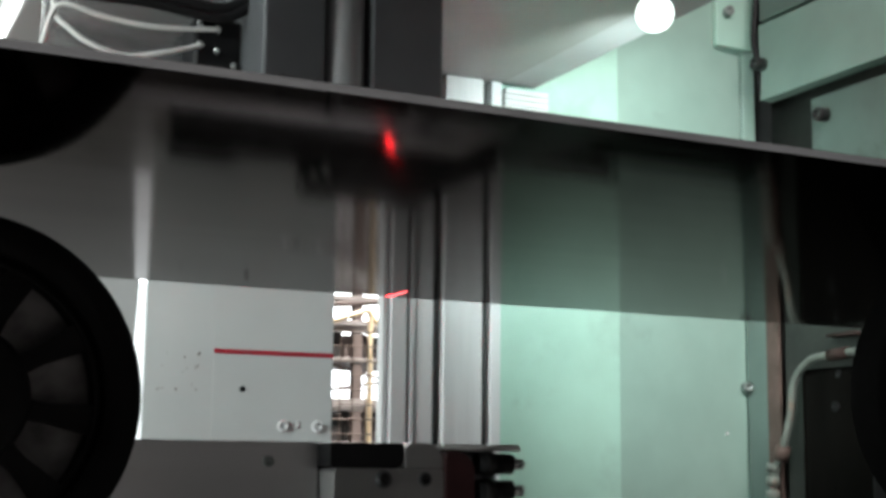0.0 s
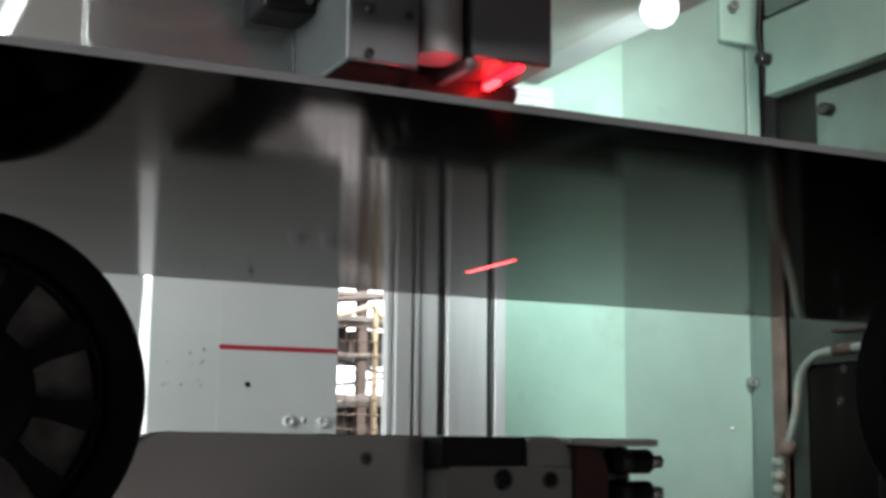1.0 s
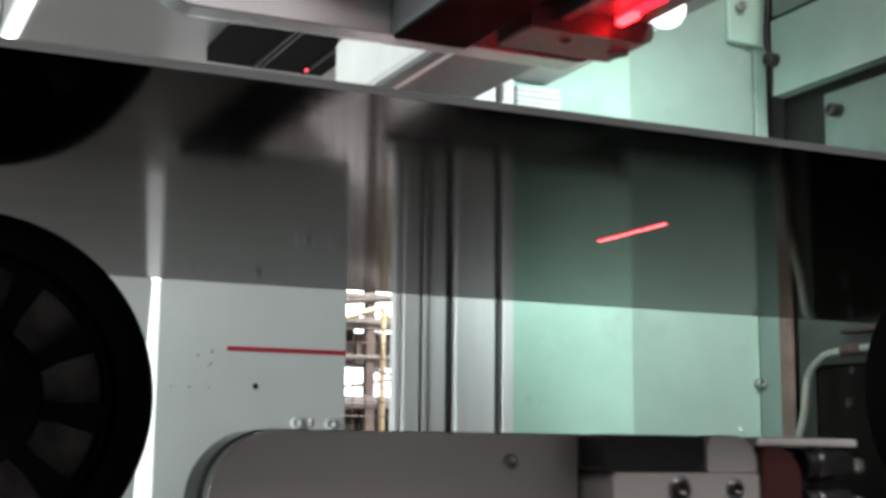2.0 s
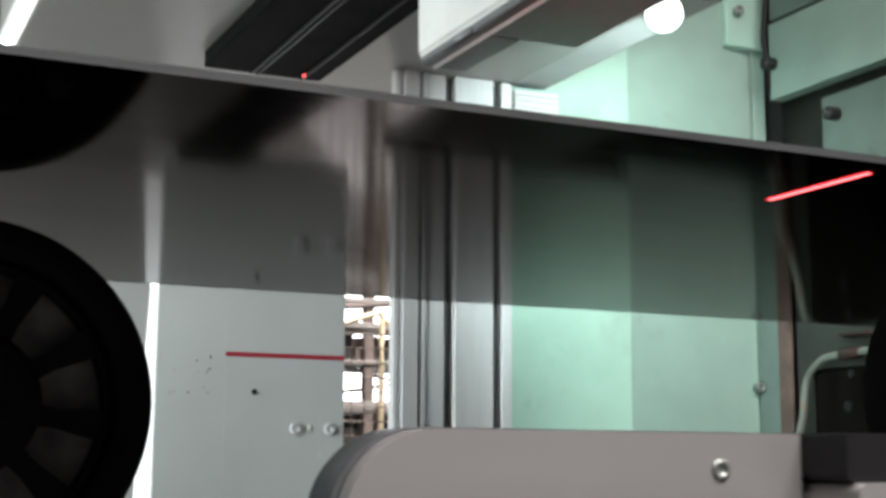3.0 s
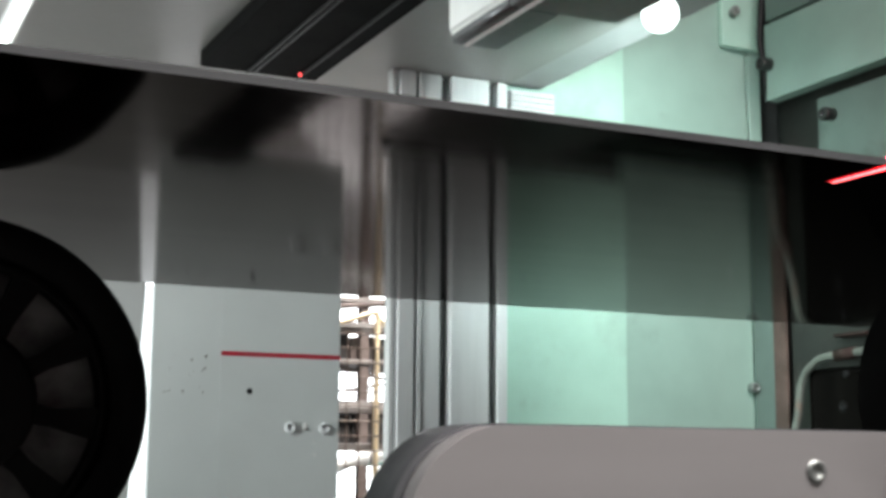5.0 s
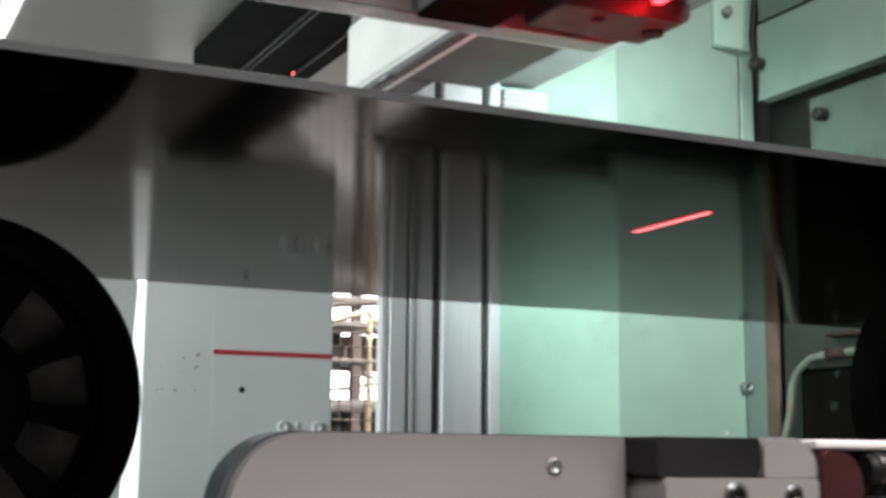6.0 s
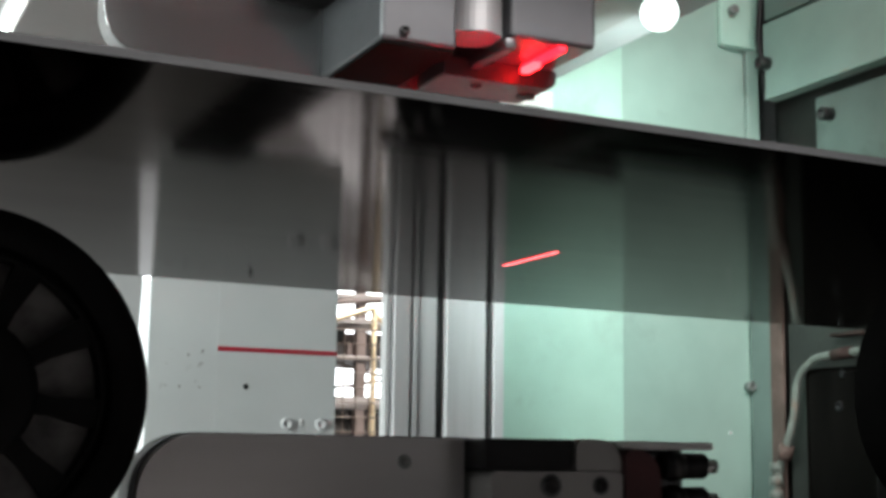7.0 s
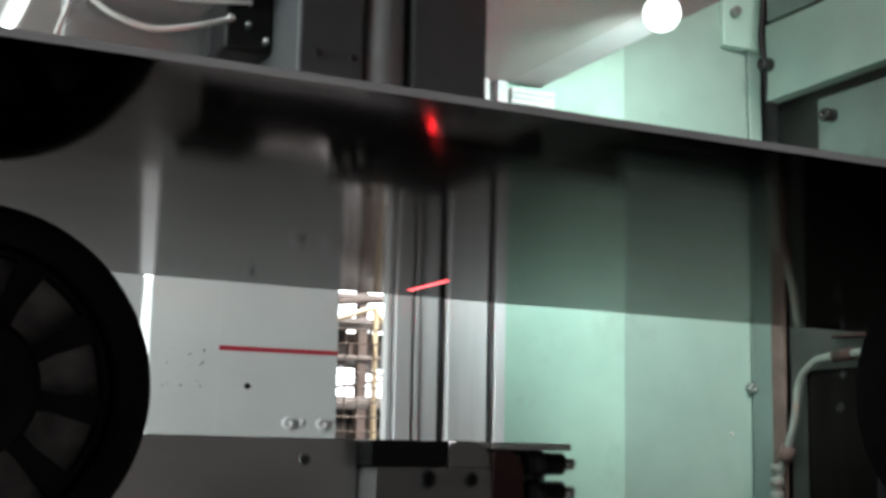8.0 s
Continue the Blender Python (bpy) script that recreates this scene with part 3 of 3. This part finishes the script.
def make_pipes():
    p = thing("pale_pipe_run", (1.4, 3.7, 0.0), "pale pipes bending along the floor beyond the fence", "pipe")
    part("pipe", tube(B(), [(0.9, 3.7, 1.20), (1.3, 3.7, 1.25), (1.5, 3.7, 1.31), (1.9, 3.7, 1.34)], 0.02, 12), PALE, p)
    part("pipe", tube(B(), [(0.9, 3.7, 1.12), (1.3, 3.7, 1.16), (1.5, 3.7, 1.17), (1.9, 3.7, 1.3)], 0.016, 12), PALE, p)
    part("drip_tray", box(B(), 1.1, 1.8, 3.75, 3.9, 1.285, 1.305, 0.003), TEAL, p, "teal tray")
    for x in (1.15, 1.75):
        part("tray_leg", rod(B(), (x, 3.82, 0.0), (x, 3.82, 1.286), 0.012, segs=8), TEAL, p)
    for x in (1.0, 1.8):
        part("support", rod(B(), (x, 3.7, 0.0), (x, 3.7, 1.2), 0.015, segs=10), RACK, p)
    return p


make_pipes()


# ---------------------------------------------------------------- upper scanner (moves across the strip)
CY0 = 1.0
LOW = BEDTOP + 0.0285      # sliding plane of the lower scanner


def make_upper():
    u = thing("upper_scanner", (0.5, CY0, 1.69), "upper laser scanner head with grey housing, hoses and red glow", "laser scanner")
    y = CY0
    plate = part("back_plate", slab(B(), 0.243, 0.705, 1.692, 1.99, y + 0.118, y + 0.152, (0.045, 0.034, 0.034, 0.045), 0.031, 14, 8), HEADPLATE, u, "satin metal cover with a rounded end")
    for f in plate.data.polygons:
        f.use_smooth = f.area < 0.01
    part("arm", box(B(), 0.5455, 0.660, y + 0.1525, y + 0.345, 1.701, 1.898, 0.003, 3), HEAD, u)
    part("arm_tail", slab(B(), 0.5455, 0.598, 1.701, 1.85, y + 0.3455, y + 0.462, (0.004, 0.003, 0.003, 0.02)), HEAD, u)
    bm = B()
    vs = [(0.545, 1.79), (0.5425, 1.785), (0.5425, 1.7145), (0.548, 1.7075), (0.561, 1.6985), (0.561, 1.7005), (0.545, 1.7095)]
    a = [bm.verts.new((x, y + 0.142, z)) for x, z in vs]
    b = [bm.verts.new((x, y + 0.4625, z)) for x, z in vs]
    bm.faces.new(a), bm.faces.new(b)
    for i in range(len(vs)):
        j = (i + 1) % len(vs)
        bm.faces.new((a[i], a[j], b[j], b[i]))
    # The pale colour carries the strong light this face gets from the left.
    part("side_cover", bm, PALE, u, "side cover with a chamfered lower edge, strong light in its colour")
    h = part("housing", box(B(), 0.470, 0.549, y - 0.050, y + 0.117, 1.690, 1.95, 0.004), HEAD, u)
    # Added dark sheet that gives the housing's underside its shade.
    part("underside_shade", box(B(), 0.472, 0.547, y - 0.047, y + 0.116, 1.6865, 1.6898, 0.001), SHADED_GRIME, h, "dark sheet added for the shaded underside")
    for x, z in ((0.497, 1.700), (0.497, 1.745), (0.54, 1.745)):
        part("screw", screw(B(), (x - 0.004, y - 0.050, z), (0, -1, 0), 0.0048, 0.005), DARKBOLT, h)
    part("barrel", rod(B(), (0.579, y - 0.024, 1.712), (0.583, y - 0.024, 1.96), 0.029, 0.024, segs=32), BARREL, u, "round bright barrel")
    s = part("sensor", box(B(), 0.609, 0.706, y - 0.050, y + 0.085, 1.7125, 1.96, 0.004), HEAD, u)
    lug = part("sensor_lug", slab(B(), 0.576, 0.709, 1.691, 1.712, y + 0.036, y + 0.105, (0.003, 0.012, 0.004, 0.004), 0.002), SENSOR, u)
    part("rib", box(B(), 0.604, 0.616, y - 0.046, y + 0.034, 1.700, 1.712, 0.002), HEAD, s)
    slot = part("laser_slot", box(B(), 0.664, 0.674, y - 0.046, y + 0.033, 1.7065, 1.712, 0.001), SLOTGLOW, s, "glowing red laser slot")
    part("laser_aperture", box(B(), 0.659, 0.668, y - 0.004, y + 0.024, 1.700, 1.706, 0.001), WINDOW, slot, "bright pink laser aperture")
    part("port", rod(B(), (0.690, y + 0.070, 1.6885), (0.690, y + 0.070, 1.70), 0.0105, segs=20), BLACK, lug, "dark round port")
    part("port_pin", screw(B(), (0.625, y + 0.060, 1.6912), (0, 0, -1), 0.006, 0.003), DARKBOLT, lug)
    for i, pts in enumerate(([(0.42, 0.035, 1.80), (0.38, 0.035, 1.785), (0.33, 0.045, 1.776), (0.29, 0.05, 1.785), (0.262, 0.06, 1.805), (0.245, 0.07, 1.83), (0.25, 0.09, 1.90)],
                             [(0.44, 0.03, 1.820), (0.36, 0.04, 1.815), (0.30, 0.05, 1.822), (0.25, 0.06, 1.832), (0.236, 0.08, 1.79), (0.232, 0.12, 1.77)])):
        part("hose", tube(B(), [(a, y + b, c) for a, b, c in pts], 0.0035, 8), HOSE, u, "clear grey hose")
    for dz in (0.0, 0.012):
        part("cable", tube(B(), [(0.26, y + 0.03, 1.838 + dz), (0.34, y + 0.02, 1.838 + dz), (0.41, y + 0.02, 1.832 + dz), (0.45, y + 0.02, 1.836 + dz), (0.49, y + 0.02, 1.875 + dz), (0.5, y + 0.02, 1.93 + dz)], 0.007, 8), BLACK, u, "black cable")
    part("connector_block", box(B(), 0.412, 0.473, y + 0.045, y + 0.112, 1.765, 1.84, 0.006), BLACK, u, "black connector block")
    for x, z in ((0.418, 1.826), (0.440, 1.822), (0.418, 1.800), (0.440, 1.795), (0.462, 1.778)):
        part("fitting", screw(B(), (x, y + 0.045, z), (-0.3, -1, 0), 0.0036, 0.014, False), BOLT, u, "bright plated fitting")
    return u


upper = make_upper()


# ---------------------------------------------------------------- lower scanner
def make_lower():
    w = thing("lower_scanner", (0.5, CY0, LOW), "lower laser scanner with brushed cover and rounded end", "laser scanner")
    y = CY0
    z0 = LOW + 0.008
    part("rim", slab(B(), 0.235, 0.70, z0, 1.3172, y - 0.127, y - 0.094, (0.02, 0.004, 0.004, 0.05), 0.003), HEAD, w, "dark rim behind the cover")
    part("body", box(B(), 0.410, 0.652, y - 0.0935, y + 0.150, z0, 1.308, 0.004), RAILBLACK, w, "black scanner body")
    part("sensor_body", box(B(), 0.6525, 0.695, y - 0.0935, y + 0.05, z0, 1.308, 0.003), RAILBLACK, w)
    c = part("cover", slab(B(), 0.239, 0.5170, z0 + 0.004, 1.3162, y - 0.142, y - 0.1272, (0.02, 0.004, 0.002, 0.048), 0.011, 12, 6), MACHINED, w, "brushed metal cover")
    part("screw", screw(B(), (0.461, y - 0.142, 1.296), (0, -1, 0), 0.0062, 0.0016), DULLBOLT, c)
    part("window", slab(B(), 0.5175, 0.602, 1.290, 1.3166, y - 0.180, y - 0.1275, (0.004, 0.010, 0.002, 0.002), 0.002), BLACK, w, "black glossy sensor window")
    k = part("casing", slab(B(), 0.520, 0.648, z0, 1.2895, y - 0.186, y - 0.1275, (0.004, 0.004, 0.004, 0.006), 0.003), WHITEBOX, w, "pale sensor casing")
    part("casing_top", slab(B(), 0.6025, 0.648, 1.2900, 1.3172, y - 0.184, y - 0.1275, (0.002, 0.002, 0.022, 0.010), 0.003), WHITEBOX, w)
    for x, z, r in ((0.576, 1.278, 0.0072), (0.625, 1.278, 0.0058)):
        ring = part("screw", screw(B(), (x, y - 0.186, z), (0, -1, 0), r, 0.004), DARKBOLT, k, "recessed dark screw")
        part("washer", rod(B(), (x, y - 0.1862, z), (x, y - 0.1872, z), r * 1.35, segs=18), HEAD, ring)
    part("end_bracket", slab(B(), 0.6485, 0.684, z0, 1.3090, y - 0.190, y - 0.1, (0.002, 0.002, 0.024, 0.008), 0.004), REDRIM, w, "dark red rounded bracket")
    part("end_plate", box(B(), 0.6485, 0.745, y - 0.184, y - 0.02, 1.3095, 1.3165, 0.002), PALE, w, "pale end plate")
    part("end_block", box(B(), 0.6845, 0.722, y - 0.170, y - 0.03, z0, 1.309, 0.004), HEAD, w, "dark end block")
    for z in (1.2955, 1.266):
        c2 = part("connector", rod(B(), (0.690, y - 0.182, z), (0.733, y - 0.182, z), 0.0115, segs=20), BLACK, w, "black cable connector")
        part("nut", rod(B(), (0.698, y - 0.182, z), (0.709, y - 0.182, z), 0.0140, segs=6), DARKBOLT, c2)
        part("tip", rod(B(), (0.733, y - 0.182, z), (0.747, y - 0.182, z), 0.0062, segs=14), BOLT, c2, "bright plug tip")
    part("emitter", box(B(), 0.646, 0.653, y - 0.024, y - 0.012, 1.3085, 1.313, 0.001), EMITTER, w, "glowing red laser window")
    part("arm", box(B(), 0.655, 0.838, y + 0.0505, y + 0.360, z0, 1.311, 0.005), RAILBLACK, w, "black carriage arm")
    for k in range(3):
        part("arm_fitting", rod(B(), (0.648, y + 0.22 + 0.05 * k, 1.300), (0.6555, y + 0.22 + 0.05 * k, 1.300), 0.006, segs=12), BOLT, w, "bright plated fitting")
    part("slide", box(B(), 0.50, 0.61, y - 0.08, y + 0.04, LOW + 0.0002, LOW + 0.0075, 0.001), BLACK, w)
    return w


lower = make_lower()


# ---------------------------------------------------------------- laser lines on the strip
LINE = 0.108
PIECES = 8


def make_laser(name, z0, z1, core, halo, wide):
    """A line of short glowing pieces, so that it ends where the strip ends."""
    l = thing(name, (0.6575, 1.0, z0), "thin glowing red laser line on the steel strip", "laser line")
    step = LINE / PIECES
    out = []
    for i in range(PIECES):
        up = z1 + (0.0042 if halo and i == 0 else 0)      # the near end also lights the strip's edge
        s = part("segment", box(B(), 0.6575 - wide, 0.6575 + wide, 1.0 - step / 2, 1.0 + step / 2, z0, up), core, l)
        if halo:
            part("fringe", box(B(), 0.6575 - wide * 2.3, 0.6575 + wide * 2.3, 1.0 - step / 2, 1.0 + step / 2, z0 + 0.0002, z1 + 0.0002), halo, s)
        out.append(s)
    return l, out


under_line, under_bits = make_laser("laser_line_below", PASS - 0.0007, PASS - 0.0004, LASER, LASER_HALO, 0.0017)
over_line, over_bits = make_laser("laser_line_above", PASS + 0.0052, PASS + 0.0062, LASER_TOP, None, 0.0015)


def motions():
    track = ((0.0, 1.543), (0.5, 1.409), (1.0, 1.279), (1.5, 1.146), (1.7, 1.094), (2.8, 0.818), (3.0, 0.767), (3.3, 0.695), (3.5, 0.665),
             (3.7, 0.663), (4.5, 0.663), (4.8, 0.663), (5.1, 0.705), (5.8, 0.884), (6.0, 0.936), (6.5, 1.060), (7.0, 1.190), (7.5, 1.308), (8.0, 1.440))
    walk(upper, [(t, pose(0.5, y, 1.69)) for t, y in track])
    walk(lower, [(t, pose(0.5, y, LOW)) for t, y in track])
    lift = ((0.0, 0.25), (1.0, 0.15), (1.7, 0.0), (4.7, 0.0), (5.8, 0.25), (6.5, 0.45), (7.5, 0.95), (8.0, 1.0))     # the strip rises on its entry side
    walk(strip, [(t, Matrix.Translation((0.65, 0, PASS)) @ pose(0, 0, 0, 0, 0.42 * k, 0) @ Matrix.Translation((-0.65, 0, -PASS))) for t, k in lift])
    walk(wheel, [(t, pose(0.103 + 0.0045 * k, 1.05, 1.201 + 0.0052 * k)) for t, k in lift])
    step = LINE / PIECES
    fine = [0.1 * i for i in range(81)]
    ts, ys = [t for t, _ in track], [y for _, y in track]
    for bits in (under_bits, over_bits):
        for i, b in enumerate(bits):
            off = (i - (PIECES - 1) / 2) * step
            rows = []
            for t in fine:
                y = float(np.interp(t, ts, ys)) + off
                y = min(max(y, (0.6845 if i == 0 else 0.687) + step / 2), 1.544 - step / 2)
                rows.append((t, pose(0, y - 1.0, 0)))
            walk(b, rows)


motions()
